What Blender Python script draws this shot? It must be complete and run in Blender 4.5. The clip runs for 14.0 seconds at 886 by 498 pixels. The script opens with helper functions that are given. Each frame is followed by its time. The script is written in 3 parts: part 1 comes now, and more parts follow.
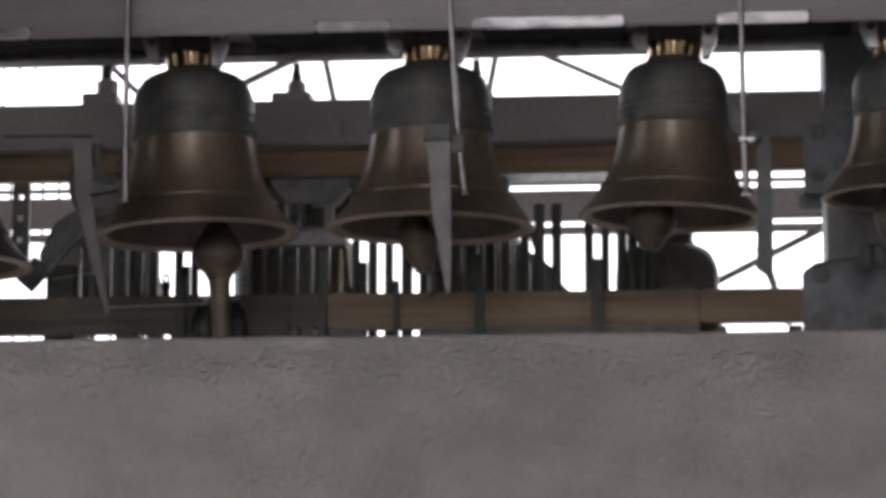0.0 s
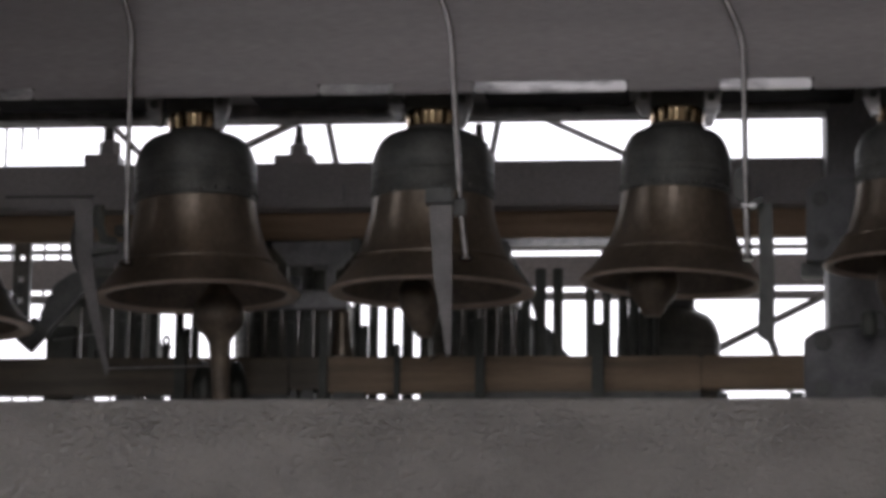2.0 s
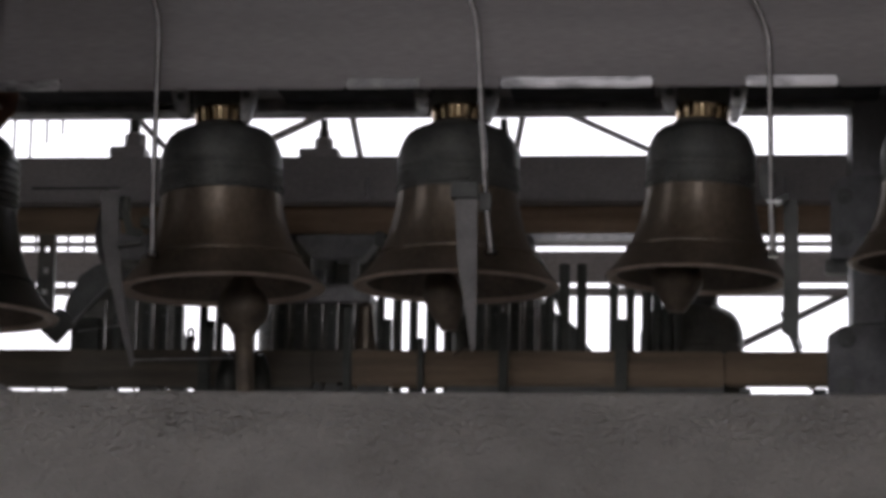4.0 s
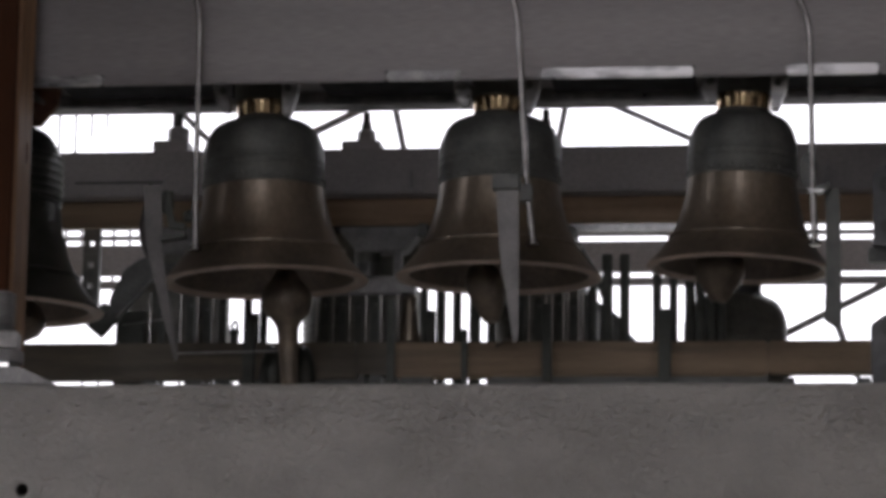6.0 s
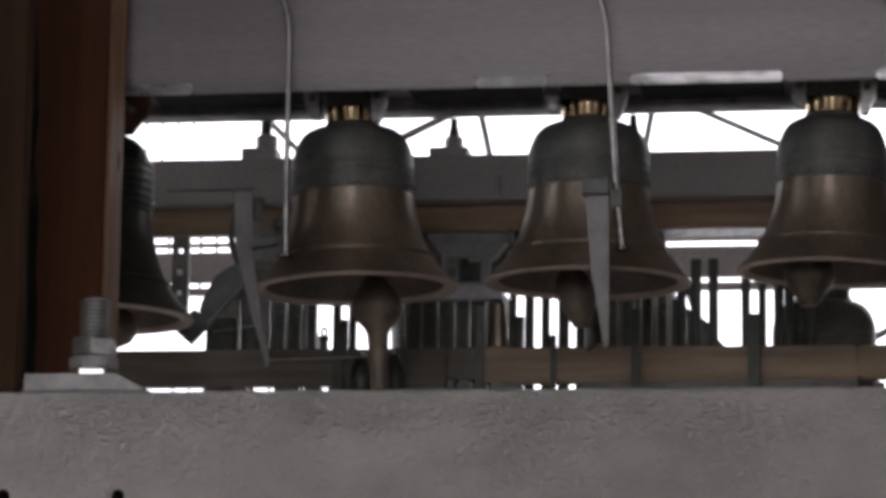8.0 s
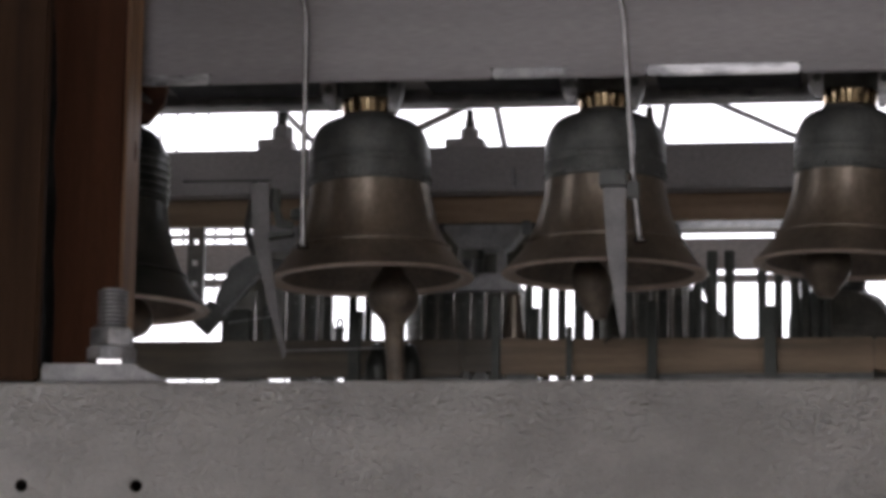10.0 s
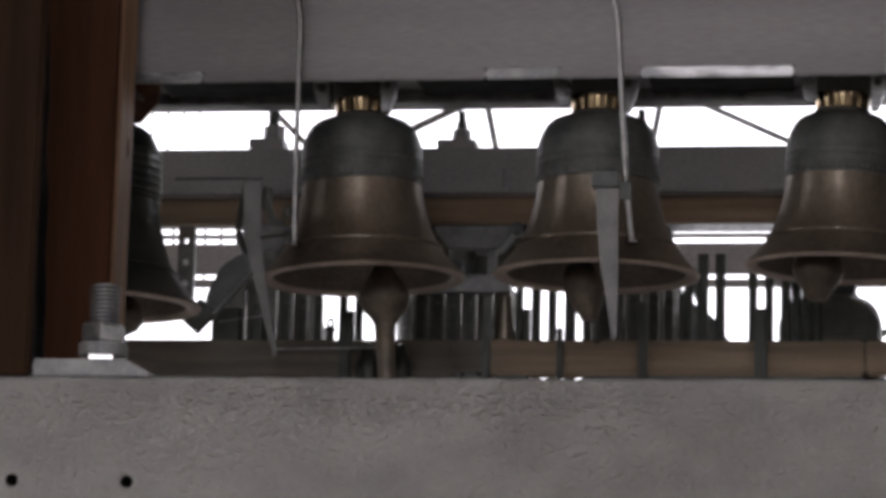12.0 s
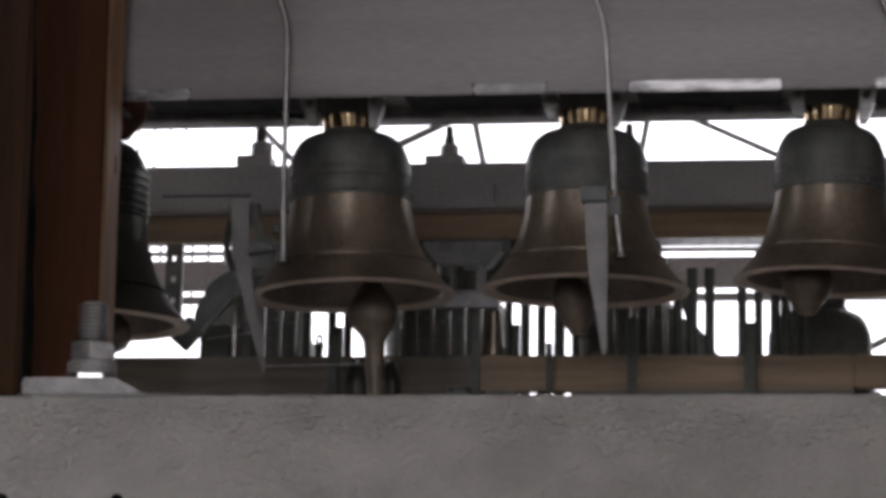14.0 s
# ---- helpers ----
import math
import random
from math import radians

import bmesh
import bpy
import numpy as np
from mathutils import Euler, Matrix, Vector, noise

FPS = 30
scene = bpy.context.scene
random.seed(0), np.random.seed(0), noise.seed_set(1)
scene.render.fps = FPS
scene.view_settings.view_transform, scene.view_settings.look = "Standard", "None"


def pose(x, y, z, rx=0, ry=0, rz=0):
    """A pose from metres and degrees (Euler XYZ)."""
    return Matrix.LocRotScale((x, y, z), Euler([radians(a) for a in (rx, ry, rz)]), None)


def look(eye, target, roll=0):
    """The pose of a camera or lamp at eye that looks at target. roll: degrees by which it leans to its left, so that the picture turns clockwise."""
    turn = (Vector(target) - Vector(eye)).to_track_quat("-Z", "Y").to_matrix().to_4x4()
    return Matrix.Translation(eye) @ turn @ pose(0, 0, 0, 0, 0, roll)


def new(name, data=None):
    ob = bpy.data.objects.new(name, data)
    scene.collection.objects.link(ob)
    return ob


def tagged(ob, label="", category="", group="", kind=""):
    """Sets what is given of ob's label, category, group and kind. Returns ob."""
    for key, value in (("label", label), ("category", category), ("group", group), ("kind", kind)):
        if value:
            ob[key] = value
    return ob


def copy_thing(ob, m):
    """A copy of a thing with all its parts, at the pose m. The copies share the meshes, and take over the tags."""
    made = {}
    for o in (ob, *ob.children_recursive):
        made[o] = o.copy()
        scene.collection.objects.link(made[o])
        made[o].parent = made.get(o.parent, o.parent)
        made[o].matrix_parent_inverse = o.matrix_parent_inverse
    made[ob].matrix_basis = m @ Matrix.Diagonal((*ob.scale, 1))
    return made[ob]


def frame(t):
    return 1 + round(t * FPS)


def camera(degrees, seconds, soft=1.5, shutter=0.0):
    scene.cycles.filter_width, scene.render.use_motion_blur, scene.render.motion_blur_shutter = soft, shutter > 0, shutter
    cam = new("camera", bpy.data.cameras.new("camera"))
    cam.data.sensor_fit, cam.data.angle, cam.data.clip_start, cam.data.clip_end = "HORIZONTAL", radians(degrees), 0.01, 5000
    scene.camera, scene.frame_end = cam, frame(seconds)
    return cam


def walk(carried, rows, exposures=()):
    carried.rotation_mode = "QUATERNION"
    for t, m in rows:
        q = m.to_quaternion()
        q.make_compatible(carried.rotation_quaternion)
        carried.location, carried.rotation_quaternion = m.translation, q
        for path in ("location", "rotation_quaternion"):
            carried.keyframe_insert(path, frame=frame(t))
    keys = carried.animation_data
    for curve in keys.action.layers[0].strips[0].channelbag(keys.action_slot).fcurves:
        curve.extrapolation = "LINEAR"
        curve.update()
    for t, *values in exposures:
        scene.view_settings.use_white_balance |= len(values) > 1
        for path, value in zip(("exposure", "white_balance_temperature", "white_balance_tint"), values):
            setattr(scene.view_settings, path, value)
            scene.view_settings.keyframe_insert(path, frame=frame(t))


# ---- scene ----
cam = camera(17.9, 14.0, soft=4.1)
PATH = [
    (0.0, (0.3528, -0.0333, -0.4494), (0.1599, 1.9341, -0.1461), 0.022),
    (0.5, (0.3607, -0.0326, -0.4485), (0.157, 1.9335, -0.144), -0.078),
    (1.0, (0.3606, -0.0306, -0.4455), (0.1473, 1.9323, -0.1269), -0.079),
    (1.5, (0.3615, -0.0296, -0.4515), (0.1661, 1.9281, -0.0921), 0.219),
    (2.0, (0.3543, -0.0282, -0.4505), (0.1597, 1.9314, -0.1011), 0.519),
    (4.5, (0.3459, -0.0359, -0.4544), (0.1362, 1.9228, -0.1087), 1.12),
    (5.0, (0.3531, -0.0373, -0.4514), (0.1224, 1.9201, -0.1117), 0.82),
    (5.5, (0.357, -0.036, -0.4525), (0.1173, 1.9207, -0.1146), 0.82),
    (6.0, (0.3561, -0.038, -0.4525), (0.1135, 1.9181, -0.1136), 0.72),
    (6.5, (0.3543, -0.0402, -0.4544), (0.1056, 1.9154, -0.1173), 0.621),
    (7.0, (0.3492, -0.0406, -0.4594), (0.0906, 1.9137, -0.1222), 0.921),
    (7.5, (0.3447, -0.046, -0.4563), (0.0642, 1.9061, -0.124), 0.722),
    (8.0, (0.3408, -0.0473, -0.4543), (0.0467, 1.901, -0.1117), 0.721),
    (8.5, (0.3327, -0.047, -0.4562), (0.0385, 1.9021, -0.1177), 0.821),
    (9.0, (0.3317, -0.0471, -0.4562), (0.0324, 1.9019, -0.1215), 0.722),
    (11.5, (0.3267, -0.0465, -0.4581), (0.0355, 1.9023, -0.1133), 1.221),
    (12.0, (0.3236, -0.0458, -0.4661), (0.0353, 1.904, -0.1210), 1.321),
    (12.5, (0.3243, -0.0437, -0.4661), (0.0349, 1.907, -0.1326), 1.322),
    (13.0, (0.323, -0.0398, -0.4631), (0.0428, 1.9103, -0.1186), 1.021),
    (13.5, (0.3243, -0.0427, -0.4631), (0.0504, 1.9053, -0.1018), 0.92),
    (14.0, (0.3181, -0.0412, -0.464), (0.0412, 1.9074, -0.1087), 0.92),
]
walk(cam, [(t, look(eye, target, roll)) for t, eye, target, roll in PATH], [(0, 1.1), (0.6, 1.0), (1.5, 0.66), (2.2, 0.48), (4.5, 0.28), (5.0, 0.3), (6.0, 0.6), (7.5, 0.95), (9.0, 1.07), (12.0, 1.05), (13.5, 1.05), (14.0, 1.05)])

# daylight and openings
SKY_WHITE, SKY_STRENGTH = 34.0, 0.06
SOUTH_WINDOWS = [(-2.45, -1.90, -0.8, 3.0), (-0.35, 0.6, -0.8, 3.0)]
SIDE_WINDOW = (1.2, 2.05, -0.5, 2.2)
ROOF = 3.2

# ---- world, sun and daylight ----
world = bpy.data.worlds.new("overcast_sky")
scene.world = world
world.use_nodes = True
wn, wl = world.node_tree.nodes, world.node_tree.links
sky = wn.new("ShaderNodeTexSky")
sky.sky_type, sky.sun_disc = "NISHITA", False
sky.sun_elevation, sky.sun_rotation = radians(48), radians(200)
sky.air_density, sky.dust_density = 1.0, 4.0
cloud = wn.new("ShaderNodeMix")
cloud.data_type = "RGBA"
cloud.inputs[0].default_value = 0.75
cloud.inputs[7].default_value = (SKY_WHITE, SKY_WHITE * 0.965, SKY_WHITE * 1.035, 1)
wl.new(sky.outputs[0], cloud.inputs[6])
wl.new(cloud.outputs[2], wn["Background"].inputs[0])
wn["Background"].inputs[1].default_value = SKY_STRENGTH

sun = new("sun", bpy.data.lights.new("sun", "SUN"))
sun.data.energy, sun.data.angle, sun.data.color = 1.0, radians(20), (1.0, 0.96, 0.9)
sun.matrix_world = look((-2, -6, 7), (0, 0, 0))


# ---- materials ----
def material(name, dark, light, scale=20.0, rough=(0.4, 0.6), metal=0.0, bump=0.2, fine=300.0, stretch=(1, 1, 1), detail=6.0, spread=(0.35, 0.65), bump_scale=None, depth=0.001):
    m = bpy.data.materials.new(name)
    m.use_nodes = True
    n, l = m.node_tree.nodes, m.node_tree.links
    p = n["Principled BSDF"]
    co = n.new("ShaderNodeTexCoord")
    mp = n.new("ShaderNodeMapping")
    mp.inputs["Scale"].default_value = stretch
    l.new(co.outputs["Object"], mp.inputs[0])
    big = n.new("ShaderNodeTexNoise")
    big.inputs["Scale"].default_value, big.inputs["Detail"].default_value = scale, detail
    l.new(mp.outputs[0], big.inputs["Vector"])
    ramp = n.new("ShaderNodeValToRGB")
    ramp.color_ramp.elements[0].position, ramp.color_ramp.elements[1].position = spread
    ramp.color_ramp.elements[0].color, ramp.color_ramp.elements[1].color = (*dark, 1), (*light, 1)
    l.new(big.outputs[0], ramp.inputs[0])
    grain = n.new("ShaderNodeTexNoise")
    grain.inputs["Scale"].default_value, grain.inputs["Detail"].default_value = fine, 3
    l.new(mp.outputs[0], grain.inputs["Vector"])
    mix = n.new("ShaderNodeMix")
    mix.data_type, mix.blend_type = "RGBA", "OVERLAY"
    mix.inputs[0].default_value = 0.35
    l.new(ramp.outputs[0], mix.inputs[6])
    l.new(grain.outputs[0], mix.inputs[7])
    l.new(mix.outputs[2], p.inputs["Base Color"])
    rr = n.new("ShaderNodeMapRange")
    rr.inputs[3].default_value, rr.inputs[4].default_value = rough
    l.new(big.outputs[0], rr.inputs[0])
    l.new(rr.outputs[0], p.inputs["Roughness"])
    p.inputs["Metallic"].default_value = metal
    if bump:
        b = n.new("ShaderNodeBump")
        b.inputs["Strength"].default_value, b.inputs["Distance"].default_value = bump, depth
        if bump_scale:
            g2 = n.new("ShaderNodeTexNoise")
            g2.inputs["Scale"].default_value, g2.inputs["Detail"].default_value = bump_scale, 2
            l.new(mp.outputs[0], g2.inputs["Vector"])
            l.new(g2.outputs[0], b.inputs["Height"])
        else:
            l.new(grain.outputs[0], b.inputs["Height"])
        l.new(b.outputs[0], p.inputs["Normal"])
    return m


BRONZE = material("bronze_waist", (0.150, 0.124, 0.096), (0.235, 0.194, 0.150), 18, (0.27, 0.35), 0.62, 0.12, 220, (1, 1, 0.6))
PATINA = material("bronze_patina", (0.078, 0.082, 0.077), (0.14, 0.142, 0.132), 30, (0.45, 0.6), 0.3, 0.3, 260)
LIP = material("turned_bronze", (0.46, 0.37, 0.30), (0.66, 0.545, 0.45), 40, (0.35, 0.5), 0.2, 0.1, 300)
BORE = material("bell_bore", (0.13, 0.11, 0.092), (0.24, 0.195, 0.155), 25, (0.5, 0.7), 0.35, 0.2, 200)
BRASS = material("polished_brass", (0.40, 0.295, 0.175), (0.52, 0.40, 0.255), 14, (0.09, 0.12), 1.0, 0.0, 300)
# Dark iron, its base colour lifted to stand in for veiling haze.
IRON = material("haze_lifted_dark_iron", (0.078, 0.084, 0.080), (0.148, 0.151, 0.144), 40, (0.4, 0.6), 0.3, 0.25, 400)
CAST = material("clapper_iron", (0.115, 0.095, 0.075), (0.215, 0.172, 0.13), 45, (0.4, 0.55), 0.4, 0.3, 300)
PAINT = material("grey_painted_steel", (0.250, 0.233, 0.238), (0.325, 0.304, 0.309), 6, (0.35, 0.55), 0.0, 0.05, 250, (0.25, 1, 3))
REARPAINT = material("weathered_grey_steel", (0.355, 0.344, 0.351), (0.495, 0.479, 0.484), 9, (0.45, 0.65), 0.0, 0.2, 250, (0.7, 1, 1.2))
# One dark bronze for the rear row, greyed up to imitate the haze.
REARBRONZE = material("haze_lifted_rear_bronze", (0.105, 0.109, 0.096), (0.185, 0.180, 0.158), 30, (0.4, 0.55), 0.35, 0.3, 260)
ZINC = material("dull_zinc_steel", (0.235, 0.235, 0.24), (0.39, 0.385, 0.385), 50, (0.38, 0.55), 0.45, 0.2, 400)
GALV = material("galvanised_steel", (0.34, 0.34, 0.35), (0.56, 0.56, 0.56), 60, (0.22, 0.42), 0.85, 0.15, 500)
BARE = material("bare_scuffed_steel", (0.24, 0.236, 0.24), (0.74, 0.73, 0.74), 22, (0.2, 0.4), 0.35, 0.15, 300, (1, 1, 3), spread=(0.42, 0.60))
# Grey of the rear hangers, with the haze's lift put into the colour.
CUP = material("haze_lifted_grey_steel", (0.22, 0.222, 0.222), (0.36, 0.356, 0.354), 30, (0.5, 0.7), 0.1, 0.2, 300)
# Near-black for the rail's steel angle and the painted shade under the beam.
BLACKANDSHADE = material("black_steel_and_shade", (0.028, 0.029, 0.032), (0.060, 0.061, 0.066), 40, (0.75, 0.9), 0.1, 0.2, 300)
MOSSIRON = material("green_black_iron", (0.055, 0.062, 0.055), (0.105, 0.112, 0.100), 30, (0.5, 0.7), 0.2, 0.25, 300)
STEELROD = material("bright_steel_rod", (0.20, 0.19, 0.186), (0.31, 0.297, 0.29), 50, (0.07, 0.13), 1.0, 0.0, 500)
PLATE = material("dark_weathered_zinc", (0.105, 0.107, 0.112), (0.20, 0.20, 0.206), 35, (0.45, 0.62), 0.2, 0.2, 300)
COLUMNPAINT = material("dark_grey_column_paint", (0.19, 0.192, 0.20), (0.29, 0.29, 0.298), 9, (0.45, 0.65), 0.0, 0.2, 250, (1, 1, 0.6))
RUST = material("rusty_brown_iron", (0.12, 0.062, 0.045), (0.26, 0.135, 0.095), 60, (0.6, 0.8), 0.1, 0.4, 300)
BLACKBRONZE = material("near_black_bronze", (0.026, 0.030, 0.026), (0.060, 0.062, 0.054), 30, (0.28, 0.42), 0.4, 0.25, 260)
BRIGHTROD = material("bright_wire_rod", (0.50, 0.485, 0.47), (0.68, 0.66, 0.64), 50, (0.10, 0.18), 1.0, 0.0, 500)
BLADE = material("dull_steel_blade", (0.148, 0.142, 0.141), (0.225, 0.216, 0.213), 30, (0.4, 0.55), 0.4, 0.12, 400)
STUCCO = material("rough_white_masonry_paint", (0.337, 0.331, 0.318), (0.438, 0.431, 0.414), 14, (0.36, 0.52), 0.0, 1.0, 900, (1, 1, 1.4), bump_scale=330, depth=0.0030)
TIMBER = material("dark_red_timber", (0.050, 0.0195, 0.0105), (0.098, 0.039, 0.0205), 9, (0.72, 0.9), 0.0, 0.35, 260, (6, 6, 0.4), spread=(0.25, 0.75))
OLDTIMBER = material("blackish_brown_timber", (0.024, 0.012, 0.007), (0.052, 0.027, 0.015), 9, (0.75, 0.92), 0.0, 0.35, 260, (6, 6, 0.4))
ENDGRAIN = material("pale_pine_edge", (0.19, 0.098, 0.047), (0.35, 0.20, 0.098), 12, (0.5, 0.7), 0.0, 0.35, 260, (8, 8, 0.5))
BROWN = material("brown_timber_beam", (0.30, 0.205, 0.130), (0.49, 0.35, 0.235), 10, (0.5, 0.7), 0.0, 0.3, 260, (0.4, 6, 6))
DARKRAIL = material("dark_brown_timber", (0.080, 0.072, 0.057), (0.165, 0.136, 0.102), 10, (0.5, 0.7), 0.0, 0.3, 260, (0.4, 6, 6))
RAILBROWN = material("dull_brown_timber", (0.185, 0.137, 0.092), (0.35, 0.256, 0.170), 10, (0.5, 0.7), 0.0, 0.3, 260, (0.4, 6, 6))
RUBBER = material("black_cable_sheath", (0.008, 0.008, 0.008), (0.02, 0.02, 0.02), 40, (0.8, 0.95), 0.0, 0.1, 300)
# Plaster and boards of the room out of view, kept pale as reflectors.
PLASTER = material("pale_bounce_plaster", (0.66, 0.64, 0.62), (0.82, 0.80, 0.775), 3, (0.7, 0.9), 0.0, 0.4, 120)
BOARDS = material("pale_bounce_boards", (0.34, 0.28, 0.21), (0.52, 0.44, 0.35), 5, (0.55, 0.75), 0.0, 0.3, 120, (0.5, 6, 1))
FIELD = material("far_ground", (0.10, 0.11, 0.09), (0.22, 0.22, 0.19), 0.02, (0.8, 0.95), 0.0, 0.0, 0.4)
HOLE = material("bolt_hole_dark_lining", (0.02, 0.017, 0.015), (0.05, 0.038, 0.03), 60, (0.7, 0.9), 0.0, 0.2, 300)
for dull in (TIMBER, OLDTIMBER, RUBBER, BLACKANDSHADE):
    dull.node_tree.nodes["Principled BSDF"].inputs["Specular IOR Level"].default_value = 0.15

# ---- mesh helpers ----
ORIGIN = {}


def thing(name, at, label, category, group="", kind=""):
    ob = new(name)
    ob.empty_display_size = 0.02
    ob.location = at
    ORIGIN[ob.name] = Vector(at)
    return tagged(ob, label, category, group, kind)


def finish(bm, name, mat, at, smooth=None):
    bmesh.ops.translate(bm, verts=bm.verts, vec=-Vector(at))
    bmesh.ops.recalc_face_normals(bm, faces=bm.faces)
    me = bpy.data.meshes.new(name)
    if smooth is not None:
        for f in bm.faces:
            f.smooth = True
        for e in bm.edges:
            if len(e.link_faces) == 2 and e.calc_face_angle(0) > radians(smooth):
                e.smooth = False
    bm.to_mesh(me)
    bm.free()
    me.materials.append(mat)
    return me


def part(name, bm, mat, parent, label="", smooth=None):
    at = ORIGIN[parent.name]
    ob = new(name, finish(bm, name, mat, at, smooth))
    ob.parent = parent
    ORIGIN[ob.name] = at
    return tagged(ob, label)


def single(name, bm, mat, at, label, category, group="", kind="", smooth=None):
    ob = new(name, finish(bm, name, mat, at, smooth))
    ob.location = at
    ORIGIN[ob.name] = Vector(at)
    return tagged(ob, label, category, group, kind)


def box(x0, x1, y0, y1, z0, z1, bevel=0.0, bm=None, seg=2):
    bm2 = bmesh.new()
    bmesh.ops.create_cube(bm2, size=1)
    for v in bm2.verts:
        v.co = Vector(((x0 + x1) / 2 + v.co.x * (x1 - x0), (y0 + y1) / 2 + v.co.y * (y1 - y0), (z0 + z1) / 2 + v.co.z * (z1 - z0)))
    if bevel:
        bmesh.ops.bevel(bm2, geom=bm2.edges[:], offset=bevel, segments=seg, affect="EDGES", clamp_overlap=True)
    return merge(bm, bm2)


def merge(bm, other):
    if bm is None:
        return other
    me = bpy.data.meshes.new("tmp")
    other.to_mesh(me)
    other.free()
    bm.from_mesh(me)
    bpy.data.meshes.remove(me)
    return bm


def lathe(profile, at=(0, 0, 0), seg=64, tilt=None, bm=None, closed=False, capped=True):
    """Turns (radius, height) pairs round a vertical axis at the given place."""
    b = bmesh.new()
    rings = []
    for r, z in profile:
        if r < 1e-6:
            rings.append([b.verts.new((0, 0, z))])
        else:
            rings.append([b.verts.new((r * math.cos(2 * math.pi * i / seg), r * math.sin(2 * math.pi * i / seg), z)) for i in range(seg)])
    pairs = list(zip(rings, rings[1:]))
    if closed:
        pairs.append((rings[-1], rings[0]))
    for a, c in pairs:
        for i in range(seg):
            j = (i + 1) % seg
            vs = [a[i % len(a)], a[j % len(a)], c[j % len(c)], c[i % len(c)]]
            vs = list(dict.fromkeys(vs))
            if len(vs) > 2:
                b.faces.new(vs)
    if capped and not closed:
        for ring in (rings[0], rings[-1]):
            if len(ring) > 2:
                b.faces.new(ring)
    if tilt is not None:
        bmesh.ops.transform(b, matrix=tilt, verts=b.verts)
    bmesh.ops.translate(b, verts=b.verts, vec=at)
    return merge(bm, b)


def tube(points, r, seg=12, bm=None):
    """A round bar along a bent line, with rounded elbows."""
    pts = [Vector(p) for p in points]
    path = [pts[0]]
    for a, p, c in zip(pts, pts[1:], pts[2:]):
        k = min(0.35 * (p - a).length, 0.35 * (c - p).length, 6 * r)
        s, e = p + (a - p).normalized() * k, p + (c - p).normalized() * k
        for u in (0, 0.25, 0.5, 0.75, 1):
            path.append(s * (1 - u) ** 2 + p * 2 * u * (1 - u) + e * u * u)
    path.append(pts[-1])
    b = bmesh.new()
    rings, side = [], None
    for i, p in enumerate(path):
        d = (path[min(i + 1, len(path) - 1)] - path[max(i - 1, 0)]).normalized()
        if side is None:
            side = d.orthogonal().normalized()
        side = (side - d * side.dot(d)).normalized()
        up = d.cross(side)
        rings.append([b.verts.new(p + r * (side * math.cos(2 * math.pi * k / seg) + up * math.sin(2 * math.pi * k / seg))) for k in range(seg)])
    for a, c in zip(rings, rings[1:]):
        for i in range(seg):
            b.faces.new((a[i], a[(i + 1) % seg], c[(i + 1) % seg], c[i]))
    b.faces.new(rings[0])
    b.faces.new(rings[-1])
    return merge(bm, b)


def slab(outline, y0, y1, bevel=0.0, bm=None):
    """A flat piece cut to an outline in x and z, from y0 to y1."""
    b = bmesh.new()
    lo = [b.verts.new((x, y0, z)) for x, z in outline]
    hi = [b.verts.new((x, y1, z)) for x, z in outline]
    b.faces.new(lo)
    b.faces.new(hi)
    for i in range(len(lo)):
        j = (i + 1) % len(lo)
        b.faces.new((lo[i], lo[j], hi[j], hi[i]))
    bmesh.ops.recalc_face_normals(b, faces=b.faces)
    if bevel:
        bmesh.ops.bevel(b, geom=b.edges[:], offset=bevel, segments=2, affect="EDGES", clamp_overlap=True)
    return merge(bm, b)


def bolt_head(x, y, z, r, bm=None):
    """A hexagon head with its washer on an upright face that looks towards -y."""
    turn = Matrix.Rotation(radians(90), 4, "X")
    b = lathe([(r * 1.5, 0), (r * 1.5, 0.002), (r * 1.42, 0.0025), (0, 0.0025)], seg=24, tilt=turn)
    b = lathe([(r, 0.0025), (r, r * 0.7), (r * 0.9, r * 0.8), (0, r * 0.8)], seg=6, tilt=turn @ Matrix.Rotation(0.3, 4, "Z"), bm=b)
    b = lathe([(r * 0.55, r * 0.8), (r * 0.55, r * 1.15), (r * 0.48, r * 1.25), (0, r * 1.25)], seg=16, tilt=turn, bm=b)
    bmesh.ops.translate(b, verts=b.verts, vec=(x, y, z))
    return merge(bm, b)


def relief(x, z):
    """The trowelled and rolled unevenness of the thick masonry paint."""
    patch = 0.9 + 0.4 * noise.noise(Vector((x * 7, 4.2, z * 9)))
    top = 0.38 + 1.25 * patch * math.exp(-((z + 0.190) / 0.021) ** 2)
    skew = x * 200 + z * 150 + 0.8 * noise.noise(Vector((x * 45, 8.8, z * 45)))
    a = noise.noise(Vector((skew, 3.1, z * 380 - x * 60)))
    c = noise.noise(Vector((x * 190, 9.4, z * 260)))
    d = noise.noise(Vector((x * 9, 1.7, z * 9)))
    return 0.0022 * (top - 0.12) * a + 0.0011 * c + 0.0004 * d


# ---- large structure ----
WALL_Y, WALL_TOP = 2.262, -0.167
HOLES = ((-0.283, -0.256), (-0.383, -0.256))


